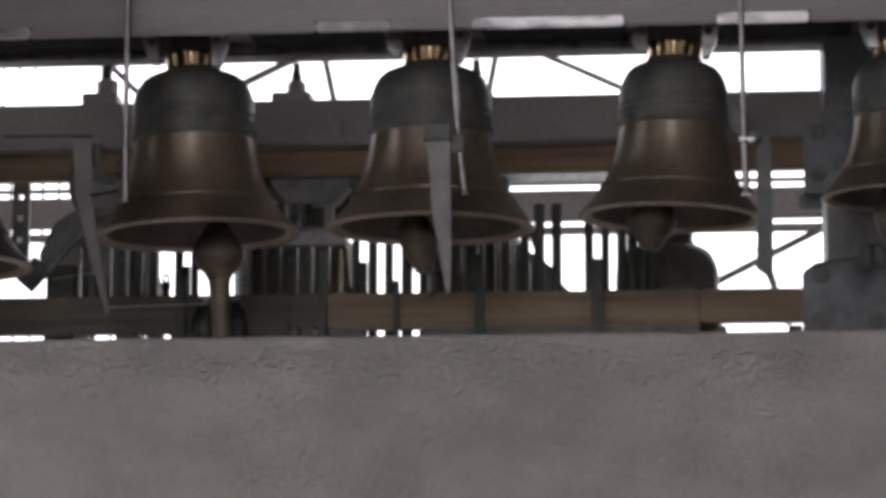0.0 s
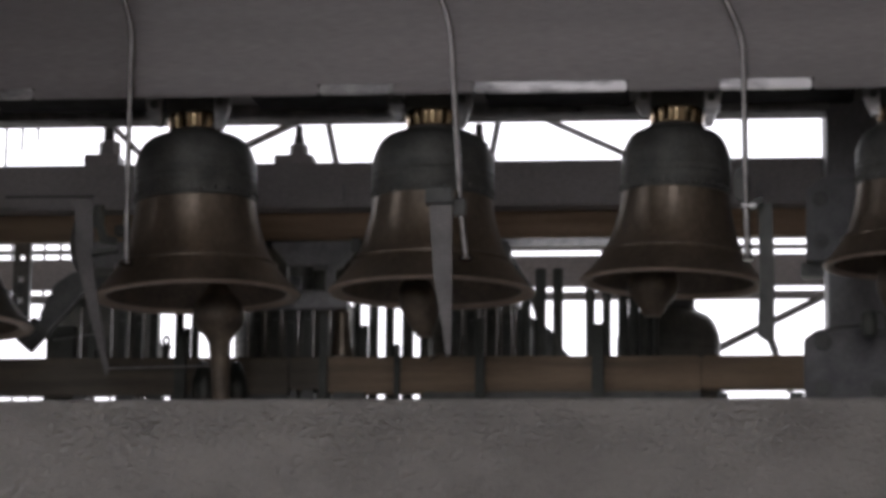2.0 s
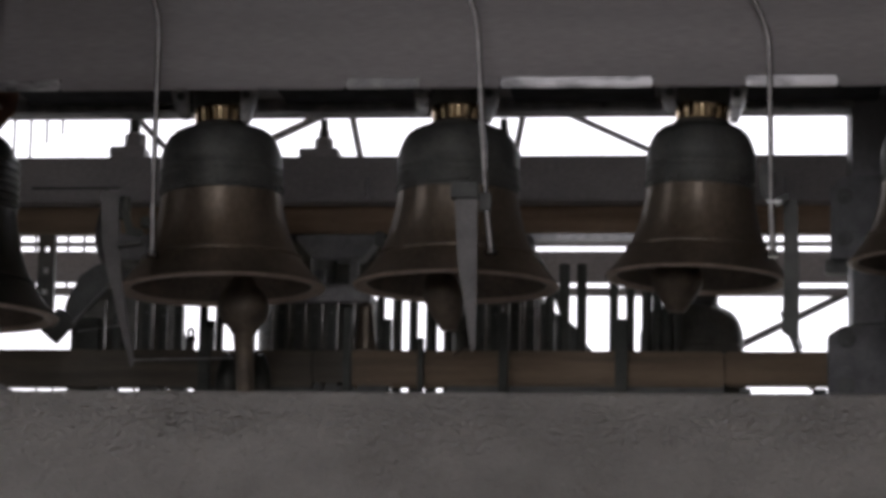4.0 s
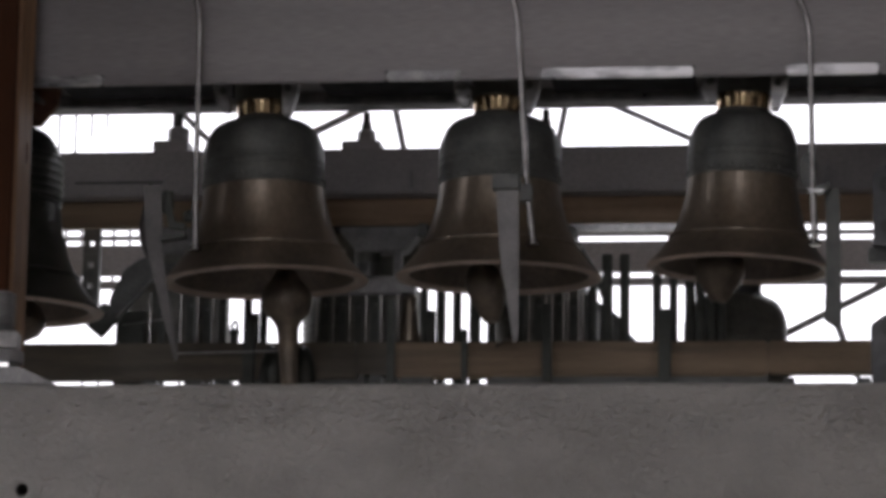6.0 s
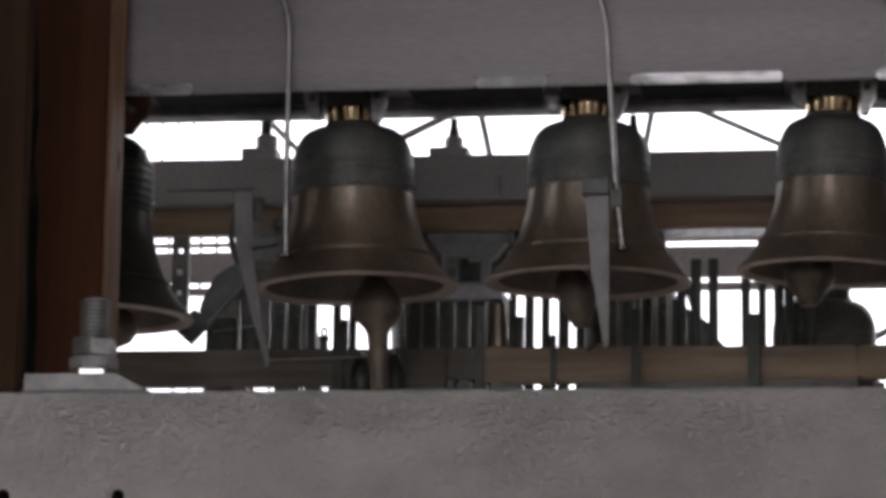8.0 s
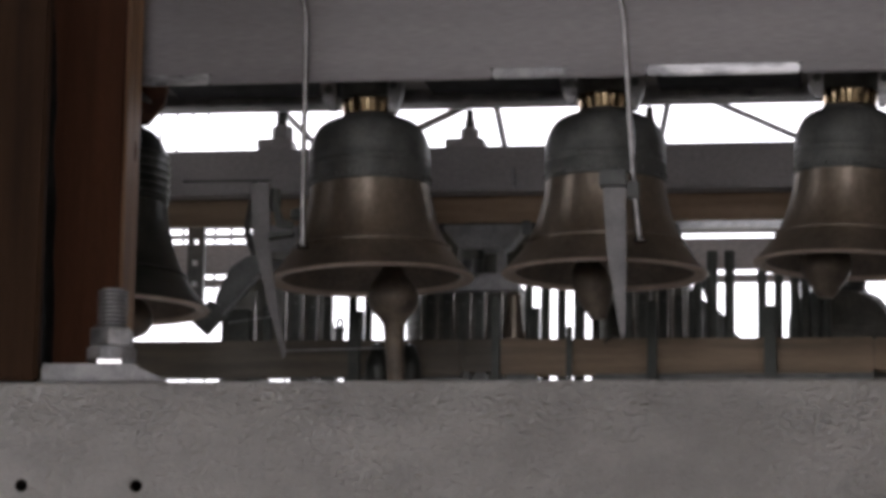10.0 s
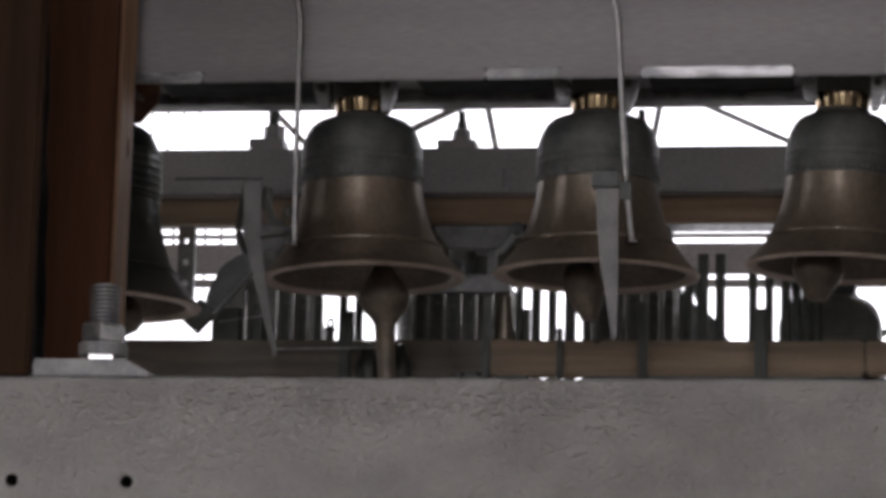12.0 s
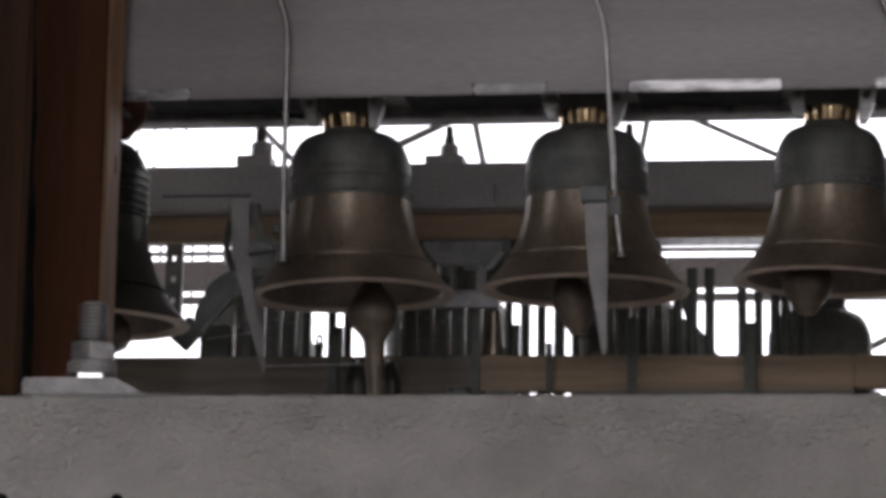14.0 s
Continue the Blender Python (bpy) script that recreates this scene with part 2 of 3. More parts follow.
def parapet():
    b = bmesh.new()
    xs = [-3.0, -1.4] + [-0.62 + 0.0015 * i for i in range(815)] + [1.4, 3.0]
    zs = [-1.9, -0.9, -0.46] + [-0.40 + 0.0022 * i for i in range(69)] + [-0.2488 + 0.0013 * i for i in range(62)]
    zs += [WALL_TOP - 0.0022]
    grid = {}
    for i, x in enumerate(xs):
        for j, z in enumerate(zs):
            y = WALL_Y - relief(x, z)
            if j == len(zs) - 1:
                y += 0.0012
            grid[i, j] = b.verts.new((x, y, z))
        grid[i, "t"] = b.verts.new((x, WALL_Y + 0.004, WALL_TOP + 0.0007 * noise.noise(Vector((x * 60, 0, 5))) + 0.0005 * noise.noise(Vector((x * 14, 0, 2)))))
        grid[i, "b"] = b.verts.new((x, 2.62, WALL_TOP))
        grid[i, "d"] = b.verts.new((x, 2.62, -1.9))
    keys = list(range(len(zs))) + ["t", "b", "d"]
    for i in range(len(xs) - 1):
        for a, c in zip(keys, keys[1:]):
            quad = [grid[i, a], grid[i + 1, a], grid[i + 1, c], grid[i, c]]
            if isinstance(c, int):
                mx, mz = (xs[i] + xs[i + 1]) / 2, (zs[a] + zs[c]) / 2
                if any(math.hypot(mx - hx, mz - hz) < 0.0072 for hx, hz in HOLES):
                    continue
            b.faces.new(quad)
    w = single("wall_parapet", b, STUCCO, (0, 2.44, -1.9), "low wall in thick rough white masonry paint", "wall", kind="structure", smooth=60)
    for hx, hz in HOLES:
        for name, mat, rings_of in (("hole_edge", STUCCO, ((0.0095, 0.0), (0.0062, 0.0), (0.0054, 0.0012))), ("bolt_hole", HOLE, ((0.0054, 0.0012), (0.0052, 0.05), (0.0, 0.05)))):
            h = bmesh.new()
            rings = []
            for r, dy in rings_of:
                spots = [(hx + r * math.cos(k * math.pi / 12), hz + r * math.sin(k * math.pi / 12)) for k in range(24 if r else 1)]
                rings.append([h.verts.new((px, WALL_Y + dy - 0.0003 - relief(px, pz), pz)) for px, pz in spots])
            for a, c in zip(rings, rings[1:]):
                for k in range(24):
                    h.faces.new(list(dict.fromkeys([a[k], a[(k + 1) % 24], c[(k + 1) % 24 % len(c)], c[k % len(c)]])))
            part(name, h, mat, w, "small dark drilled hole" if name == "bolt_hole" else "", smooth=50)
    return w


parapet()

single("floor", box(-3.2, 3.2, -2.1, 3.8, -2.0, -1.9), BOARDS, (0, 0, -2.0), "unseen wooden floor of the bell chamber, pale to bounce light", "floor", kind="structure")
single("ceiling", box(-3.2, 3.2, -2.1, 3.8, ROOF, ROOF + 0.15), BOARDS, (0, 0, ROOF), "unseen boarded ceiling of the bell chamber, pale to bounce light", "ceiling", kind="structure")
def pierced(name, y0, y1, openings, turn=False, ends=(-3.2, 3.2)):
    """A wall along x (or along y, turned) with upright openings (a0, a1, z0, z1) going through it."""
    b, a = None, ends[0]
    for a0, a1, z0, z1 in [*openings, (ends[1], ends[1], 0, 0)]:
        spans = [(a, a0, -1.9, ROOF)] + ([(a0, a1, -1.9, z0), (a0, a1, z1, ROOF)] if a1 > a0 else [])
        for u, v, w0, w1 in spans:
            b = box(y0, y1, u, v, w0, w1, bm=b) if turn else box(u, v, y0, y1, w0, w1, bm=b)
        a = a1
    at = ((y0 + y1) / 2, 0, -1.9) if turn else (0, (y0 + y1) / 2, -1.9)
    return single(name, b, PLASTER, at, "plastered tower wall, pale to bounce light, with openings for daylight", "wall", kind="structure")


pierced("wall_south", -2.1, -1.9, SOUTH_WINDOWS)
pierced("wall_north", 3.5, 3.7, [(-1.1, 0.75, -0.4, 0.62)])
pierced("wall_west", -3.2, -3.0, [SIDE_WINDOW], True, (-1.9, 3.5))
# The eastern opening is unseen and added only as fill light.
pierced("wall_east", 3.0, 3.2, [(-1.6, -0.9, -0.5, 2.2)], True, (-1.9, 3.5))

ground = bmesh.new()
bmesh.ops.create_grid(ground, x_segments=8, y_segments=8, size=3000)
bmesh.ops.translate(ground, verts=ground.verts, vec=(0, 0, -32))
single("ground", ground, FIELD, (0, 0, -32), "distant ground far below the tower", "ground", kind="structure")

# ---- louvres in the sound window ----
louvre = thing("window_louvre", (0, 3.50, -0.4), "grey steel louvre with wire mesh in the open sound window", "louvre", kind="structure")
for z0, z1 in ((0.191, 0.262), (0.1775, 0.1825), (0.130, 0.170), (0.113, 0.123)):
    part("slat", box(-1.099, 0.749, 3.505, 3.517, z0, z1, 0.0012), REARPAINT, louvre)
for x in (-1.08, 0.73):
    part("upright", box(x - 0.012, x + 0.012, 3.49, 3.504, -0.4, 0.62, 0.002), IRON, louvre)
for i in range(24):
    x = -0.80 + 0.0215 * i
    part("mesh_wire", tube([(x, 3.519, 0.112), (x, 3.519, 0.262)], 0.0018, 6), IRON, louvre)
for x, z in ((-0.600, 0.262), (-0.578, 0.262), (-0.5565, 0.318), (-0.5355, 0.330), (-0.514, 0.352)):
    part("hanging_wire", tube([(x, 3.524, z), (x, 3.524, 0.62)], 0.0018, 6), IRON, louvre)

# Made-up dark pear shapes where shadowy lumps flank the first bell's clapper.
def add_shadow_lump(x):
    ob = thing("pear_weight", (x, 2.880, -0.094), "made-up dark pear shape on a stem, standing in for shadow before the rail", "weight", "pear weights")
    part("body", lathe([(0.0, -0.094), (0.0105, -0.0935), (0.0128, -0.086), (0.0118, -0.072), (0.0085, -0.060), (0.0050, -0.052), (0.0, -0.050)], (x, 2.880, 0), 24), BLACKBRONZE, ob, smooth=40)
    part("stem", lathe([(0.0022, -0.0945), (0.0022, -0.170)], (x, 2.880, 0), 10), IRON, ob, smooth=40)
    return ob


hung = add_shadow_lump(-0.1875)
copy_thing(hung, Matrix.Translation((-0.1525, 2.880, -0.094)))

# ---- steel beams ----
beam = thing("bell_beam", (0, 2.77, 0.216), "long grey painted steel beam carrying the front bells", "beam")
part("web", box(-3.0, 3.0, 2.667, 2.88, 0.222, 0.2865, 0.003), PAINT, beam)
part("face_plate", box(-3.0, 3.0, 2.6625, 2.6668, 0.1958, 0.2915, 0.0008), PAINT, beam)
for z in (0.2225, 0.2620, 0.2705):
    part("rolled_line", box(-3.0, 3.0, 2.6620, 2.6624, z, z + 0.0016), PAINT, beam)
CUTS = (-3.0, -0.425, -0.327, -0.038, 0.035, 0.116, 0.267, 0.357, 0.447, 3.0)
for i, (x0, x1) in enumerate(zip(CUTS, CUTS[1:])):
    bright = i % 2 == 1
    part("flange", box(x0 + 0.0004, x1 - 0.0004, 2.660 if bright else 2.6608, 2.6666, 0.1850, 0.1956, 0.0016), ZINC if i == 3 else BARE if bright else PAINT, beam, "bare steel flange strip" if bright else "")
part("top_plate", box(-3.0, 3.0, 2.668, 2.90, 0.2870, 0.2938, 0.002), PAINT, beam)
part("rear_flange", box(-3.0, 3.0, 2.8645, 2.905, 0.2090, 0.2218, 0.002), GALV, beam, "pale rear flange")
# Added near-black strips put the shade of the beam's underside into colour.
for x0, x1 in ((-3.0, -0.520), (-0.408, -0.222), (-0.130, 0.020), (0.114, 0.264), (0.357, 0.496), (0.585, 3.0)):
    part("bearing_strip", box(x0, x1, 2.672, 2.8635, 0.2160, 0.2215, 0.002), BLACKANDSHADE, beam, "added near-black strip for the shade under the beam")

rear = thing("rear_beam", (0, 3.02, 0.14), "weathered grey steel beam for the rear row of bells", "beam")
for x in (-0.058, 0.40):
    part("pin", lathe([(0.0026, 0.139), (0.0028, 0.140), (0.0028, 0.162), (0.0022, 0.163)], (x, 2.998, 0), 12), GALV, rear, "small bright pin", smooth=40)
part("web", box(-3.0, 3.0, 3.000, 3.034, 0.1375, 0.1885, 0.0025), REARPAINT, rear)
rail = thing("timber_rail", (0, 3.07, 0.104), "brown timber rail of butted boards behind the rear beam", "rail")
for x0, x1, wood in ((-3.0, -1.25, BROWN), (-1.249, -0.191, RAILBROWN), (-0.190, -0.022, BROWN), (-0.021, 0.62, BROWN), (0.621, 3.0, BROWN)):
    part("board", box(x0, x1, 3.036, 3.047, 0.1080, 0.152, 0.002), wood, rail, "duller brown board" if wood is RAILBROWN else "")
part("cleat", box(-0.052, -0.042, 3.026, 3.0355, 0.092, 0.108, 0.001), IRON, rail, "small dark cleat")
part("backing_plate", box(-0.180, -0.020, 3.1006, 3.1065, 0.047, 0.125, 0.001), MOSSIRON, rail, "green-black steel backing plate")
part("edge_angle", box(-0.160, 0.059, 3.0375, 3.0435, 0.0990, 0.1075, 0.0006), BLACKANDSHADE, rail, "blackened steel angle under the rail")
part("edge_angle", box(0.06, 0.30, 3.0375, 3.0435, 0.0990, 0.1075, 0.0006), GALV, rail, "thin steel angle under the rail")
low = thing("lower_rail", (0, 2.92, -0.075), "brown timber rail below the rear bells", "rail")
# The lower rail's left boards are darker than those to the right.
part("board", box(-3.0, -0.1005, 2.905, 2.932, -0.0822, -0.0425, 0.002), DARKRAIL, low, "darker brown board")
part("board", box(-0.1000, -0.0625, 2.905, 2.932, -0.0775, -0.0425, 0.002), DARKRAIL, low, "darker brown board")
for x0, x1 in ((-0.0995, -0.0925), (-0.0870, -0.0745), (-0.0690, -0.0570), (-0.0525, -0.0205)):
    part("under_strip", box(x0, x1, 2.908, 2.930, -0.0885, -0.0778, 0.0008), IRON, low, "dark strip under the board")
part("board", box(-0.0620, 0.3355, 2.905, 2.932, -0.0803, -0.0425, 0.002), RAILBROWN, low)
part("board", box(0.3360, 3.0, 2.905, 2.932, -0.0775, -0.0425, 0.002), RAILBROWN, low)
for x0, x1 in ((-0.334, -0.319), (-0.288, -0.269), (-0.255, -0.238), (-0.229, -0.10)):
    part("under_strip", box(x0, x1, 2.908, 2.930, -0.0878, -0.0825, 0.0008), IRON, low, "dark strip under the board")
part("under_strip", box(0.043, 0.335, 2.908, 2.930, -0.0885, -0.0778, 0.0008), IRON, low, "dark strip under the board")
for x0, x1 in ((0.351, 0.3635), (0.4275, 0.442)):
    part("under_block", box(x0, x1, 2.910, 2.928, -0.110, -0.0812, 0.001), IRON, low, "dark block under the board")
for x, w, top in ((-0.216, 0.012, -0.02), (-0.0625, 0.008, 0.002), (0.016, 0.006, -0.03), (0.104, 0.010, -0.004), (0.228, 0.013, -0.010)):
    part("stay", box(x - w / 2, x + w / 2, 2.893, 2.9045, -0.13, top, 0.0015), MOSSIRON, low, "green-black upright steel stay")

# ---- column with bolted plates ----
col = thing("column", (0.54, 2.92, -1.9), "dark grey steel column with bolted weathered plates", "column")
part("shaft", box(0.468, 0.66, 2.862, 3.0, -1.9, ROOF, 0.003), COLUMNPAINT, col)
up = part("plate", slab([(0.445, 0.047), (0.52, 0.047), (0.52, 0.134), (0.460, 0.134), (0.445, 0.122)], 2.850, 2.8615, 0.0012), PLATE, col, "upper weathered plate")
for z in (0.112, 0.068):
    part("bolt", bolt_head(0.460, 2.850, z, 0.0055), IRON, up)
lowp = part("plate", slab([(0.441, -0.22), (0.60, -0.22), (0.60, -0.025), (0.456, -0.025), (0.441, -0.035)], 2.840, 2.8615, 0.0015), PLATE, col, "lower weathered plate")
for x, z in ((0.460, -0.039), (0.460, -0.087), (0.516, -0.087), (0.556, -0.039)):
    part("bolt", bolt_head(x, 2.840, z, 0.0062), IRON, lowp)
part("clip", box(0.440, 0.4635, 2.866, 2.89, 0.034, 0.049, 0.0015), IRON, col, "dark clip")

# ---- timber post, plank and cable ----
post = thing("timber_post", (-0.445, 2.585, WALL_TOP), "dark red timber post standing on the wall", "post")
part("shaft", box(-0.52, -0.3895, 2.572, 2.622, WALL_TOP, ROOF, 0.002), TIMBER, post)
part("edge_board", box(-0.3893, -0.3855, 2.572, 2.622, WALL_TOP, ROOF, 0.0012), ENDGRAIN, post, "pale planed edge with a knot")
part("knot", lathe([(0.0, 0), (0.0045, 0.0003), (0.0055, -0.0004)], seg=16, tilt=Matrix.Rotation(radians(90), 4, "Y") @ Matrix.Diagonal((2.2, 0.7, 1, 1)), at=(-0.3853, 2.604, 0.105)), TIMBER, post, "dark knot")
single("timber_plank", box(-0.64, -0.3745, 2.264, 2.278, WALL_TOP + 0.0015, ROOF, 0.0025), OLDTIMBER, (-0.5, 2.28, WALL_TOP), "blackish brown timber plank standing on the wall edge", "plank")
cable_line = [(-0.452, 2.47, ROOF), (-0.448, 2.47, 0.60), (-0.443, 2.47, 0.30), (-0.4395, 2.47, 0.215), (-0.4365, 2.472, 0.185)]
for i in range(10):
    z = 0.150 - i * 0.029
    cable_line.append((-0.4350 + 0.0009 * i + 0.0013 * math.sin(i * 1.9), 2.47 + 0.002 * math.cos(i * 1.3), z))
cable_line.append((-0.4275, 2.47, WALL_TOP + 0.018))
single("black_cable", tube(cable_line, 0.0056, 10), RUBBER, (-0.4365, 2.47, WALL_TOP), "thin black cable running down beside the post", "cable", smooth=60)

# ---- anchor plate with its bolt ----
anchor = thing("anchor_plate", (-0.34, 2.33, WALL_TOP), "galvanised steel plate bolted on the wall", "plate")
part("base", slab([(-0.50, WALL_TOP + 0.0015), (-0.262, WALL_TOP + 0.0015), (-0.292, -0.1505), (-0.50, -0.1505)], 2.3035, 2.44, 0.001), ZINC, anchor)
part("front_lip", slab([(-0.3715, WALL_TOP + 0.0015), (-0.262, WALL_TOP + 0.0015), (-0.292, -0.1505), (-0.3715, -0.1505)], 2.270, 2.3033, 0.001), ZINC, anchor)
BX, BY = -0.3225, 2.315
spacer = box(-0.0105, 0.0105, -0.017, 0.0105, -0.1502, -0.1430, 0.0006)
bmesh.ops.rotate(spacer, verts=spacer.verts, cent=(0, 0, 0), matrix=Matrix.Rotation(radians(9), 3, "Z"))
bmesh.ops.translate(spacer, verts=spacer.verts, vec=(BX, BY, 0))
part("spacer", spacer, BRIGHTROD, anchor, "bright polished square spacer")
part("washer", lathe([(0.0205, -0.1428), (0.0215, -0.1422), (0.0215, -0.1325), (0.0205, -0.1315)], (BX, BY, 0), 40), ZINC, anchor, smooth=40)
part("nut", lathe([(0.0180, -0.1313), (0.0200, -0.1300), (0.0200, -0.1165), (0.0180, -0.1145)], (BX, BY, 0), 6, tilt=Matrix.Rotation(radians(-24), 4, "Z")), GALV, anchor, "hexagon nut")
thread = [(0.0105, -0.1144)]
for i in range(9):
    z = -0.1138 + 0.0037 * i
    thread += [(0.0102, z), (0.0102, z + 0.0006), (0.0137, z + 0.0017), (0.0137, z + 0.0022), (0.0102, z + 0.0034)]
thread += [(0.0098, -0.0795), (0.0, -0.0792)]
part("threaded_stud", lathe(thread, (BX, BY, 0), 32), ZINC, anchor, "grey threaded stud", smooth=50)

# ---- bells ----
OUTER = ((0.0, 0.985), (0.012, 1.0), (0.03, 0.976), (0.06, 0.926), (0.10, 0.867), (0.15, 0.803), (0.177, 0.773), (0.182, 0.786), (0.189, 0.785), (0.195, 0.760), (0.24, 0.716), (0.30, 0.677), (0.36, 0.647), (0.43, 0.619), (0.50, 0.598), (0.56, 0.586))
SHOULDER = ((0.56, 0.586), (0.566, 0.597), (0.574, 0.597), (0.581, 0.590), (0.66, 0.592), (0.666, 0.596), (0.672, 0.592), (0.70, 0.593), (0.706, 0.597), (0.712, 0.593), (0.77, 0.592), (0.80, 0.586), (0.843, 0.564), (0.885, 0.535), (0.918, 0.499), (0.943, 0.452), (0.960, 0.393), (0.970, 0.335), (0.975, 0.292), (0.982, 0.274))


def bell(x, y, rim, radius, top, neck, label, group, hanger_z, clapper=None, ridges=0, front=True, steel=(None, None)):
    """A bell with its lip at height rim and its shoulder's top at height top, hung by a turned neck."""
    h = top - rim
    ob = thing("carillon_bell" if front else "rear_bell", (x, y, rim), label, "bell", group)
    out = [(radius * r, rim + h * k) for k, r in OUTER]
    part("waist", lathe(out[1:], (x, y, 0), 96, capped=False), BRONZE, ob, "polished brown bronze waist", smooth=28)
    sh = [(radius * r, rim + h * k) for k, r in SHOULDER]
    if ridges:
        extra = []
        for i in range(ridges):
            k = 0.585 + i * 0.042
            extra += [(radius * 0.590, rim + h * k), (radius * 0.610, rim + h * (k + 0.008)), (radius * 0.610, rim + h * (k + 0.014)), (radius * 0.590, rim + h * (k + 0.022))]
        sh = sh[:4] + [e for e in extra if e[1] < rim + h * 0.84] + [q for q in sh if q[1] > rim + h * 0.85]
    shoulder = part("shoulder", lathe(sh, (x, y, 0), 96, capped=False), PATINA, ob, "dark patinated shoulder with raised lines", smooth=28)
    lip = [(radius * 1.0, rim + h * 0.012), (radius * 0.985, rim), (radius * 0.93, rim - 0.0006), (radius * 0.885, rim + h * 0.006), (radius * 0.865, rim + h * 0.022)]
    part("lip", lathe(lip, (x, y, 0), 96, capped=False), LIP, ob, "pale turned bronze lip", smooth=50)
    bore = [(radius * 0.865, rim + h * 0.0225), (radius * 0.80, rim + h * 0.09), (radius * 0.69, rim + h * 0.2), (radius * 0.58, rim + h * 0.4), (radius * 0.54, rim + h * 0.65), (radius * 0.48, rim + h * 0.86), (radius * 0.25, rim + h * 0.93), (0.0, rim + h * 0.94)]
    part("bore", lathe(bore, (x, y, 0), 72, capped=False), BORE, ob, "dull dark inside", smooth=60)
    a = top
    head = part("headpiece", lathe([(neck * 1.0, a + 0.0162), (neck * 1.04, a + 0.0170), (neck * 1.04, hanger_z - 0.006), (neck * 1.2, hanger_z - 0.004), (neck * 1.2, hanger_z)], (x, y, 0), 64), PATINA, ob, smooth=30)
    part("neck_foot", lathe([(neck * 1.0, a - 0.012), (neck * 1.03, a - 0.011), (neck * 1.03, a - 0.002), (neck * 1.0, a - 0.0006)], (x, y, 0), 64), PATINA, head, smooth=30)
    part("neck_band", lathe([(neck * 0.945, a - 0.0005), (neck * 0.955, a + 0.0002), (neck, a + 0.0155), (neck * 0.97, a + 0.0161)], (x, y, 0), 64), BRASS, head, "bright brass neck band", smooth=30)
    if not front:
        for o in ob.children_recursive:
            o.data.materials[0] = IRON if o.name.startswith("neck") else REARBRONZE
    if front:
        beads = bmesh.new()
        for i in range(54):
            t = 2 * math.pi * i / 54
            zb, rb = rim + h * (0.594 + 0.008 * math.sin(i * 2.3)), radius * 0.597
            w, t2 = 0.0011 + 0.0007 * abs(math.sin(i * 1.7)), 0.003 + 0.0012 * math.sin(i * 3.1)
            n, u = Vector((math.cos(t), math.sin(t), 0)), Vector((-math.sin(t), math.cos(t), 0))
            c = Vector((x, y, zb)) + n * rb
            ring = [beads.verts.new(c + u * a + Vector((0, 0, e)) + n * d) for a, e, d in ((-w, -t2 / 2, -0.0006), (w, -t2 / 2, -0.0006), (w, t2 / 2, -0.0006), (-w, t2 / 2, -0.0006), (-w * 0.6, -t2 * 0.35, 0.0009), (w * 0.6, -t2 * 0.35, 0.0009), (w * 0.6, t2 * 0.35, 0.0009), (-w * 0.6, t2 * 0.35, 0.0009))]
            for f in ((4, 5, 6, 7), (0, 1, 5, 4), (1, 2, 6, 5), (2, 3, 7, 6), (3, 0, 4, 7)):
                beads.faces.new([ring[k] for k in f])
        part("frieze", beads, PATINA, shoulder, "worn raised frieze")
        for cx, foot, turn, metal in ((x - 0.0345, 0.169, 1, steel[0]), (x + 0.0365, 0.163, -1, steel[1])):
            outline = [(cx - 0.009 * turn, hanger_z), (cx + 0.009 * turn, hanger_z), (cx + 0.0085 * turn, foot), (cx + 0.0005 * turn, foot), (cx - 0.0065 * turn, 0.184), (cx - 0.008 * turn, 0.196)]
            part("hanger", slab(outline, y - 0.050, y - 0.034, 0.0012), metal or ZINC, head, "galvanised steel hanger" if metal else "grey steel hanger")
            part("hanger_bolt", lathe([(0.0, 0.0), (0.0042, 0.0), (0.0042, 0.003), (0.0034, 0.0036), (0.0, 0.0036)], seg=6, tilt=Matrix.Rotation(radians(90), 4, "X"), at=(cx + 0.002 * turn, y - 0.0502, 0.190)), IRON, head)
    if clapper:
        dx, dy, bz, br, tail, lean = clapper
        cx, cy = x + dx, y + dy
        bulb = [(0.0, bz - 0.028 - tail), (0.0086, bz - 0.028 - tail), (0.0092, bz - 0.026 - 0.8 * tail), (0.0098, bz - 0.027 - 0.4 * tail), (0.0114, bz - 0.026), (0.0150, bz - 0.019), (br * 0.86, bz - 0.011), (br, bz - 0.002), (br * 0.99, bz + 0.006), (br * 0.86, bz + 0.016), (br * 0.6, bz + 0.024), (0.010, bz + 0.033), (0.006, bz + 0.045), (0.0055, rim + h * 0.935)]
        body = lathe(bulb, (cx, cy, 0), 40)
        for v in body.verts:
            v.co.x += (bz + 0.01 - v.co.z) * lean
        part("clapper", body, CAST, ob, "worn cast clapper", smooth=40)
    return ob


TOP = 0.1712
front_label = "bronze carillon bell with dark shoulder hanging from the beam"
big = bell(-0.464, 2.765, -0.030, 0.118, TOP, 0.030, "large bronze carillon bell with ridged dark shoulder", "front row of bells", 0.2218, (0.024, 0.0, -0.042, 0.036, 0.03, -0.1), ridges=6)
# Waist and shoulder of the large bell take a near-black bronze.
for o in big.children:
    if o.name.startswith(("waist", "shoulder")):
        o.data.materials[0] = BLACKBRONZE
part("gusset", slab([(-0.430, 0.221), (-0.392, 0.221), (-0.396, 0.186), (-0.414, 0.164), (-0.430, 0.166)], 2.752, 2.760, 0.0008), RUST, big, "rusty angled gusset")
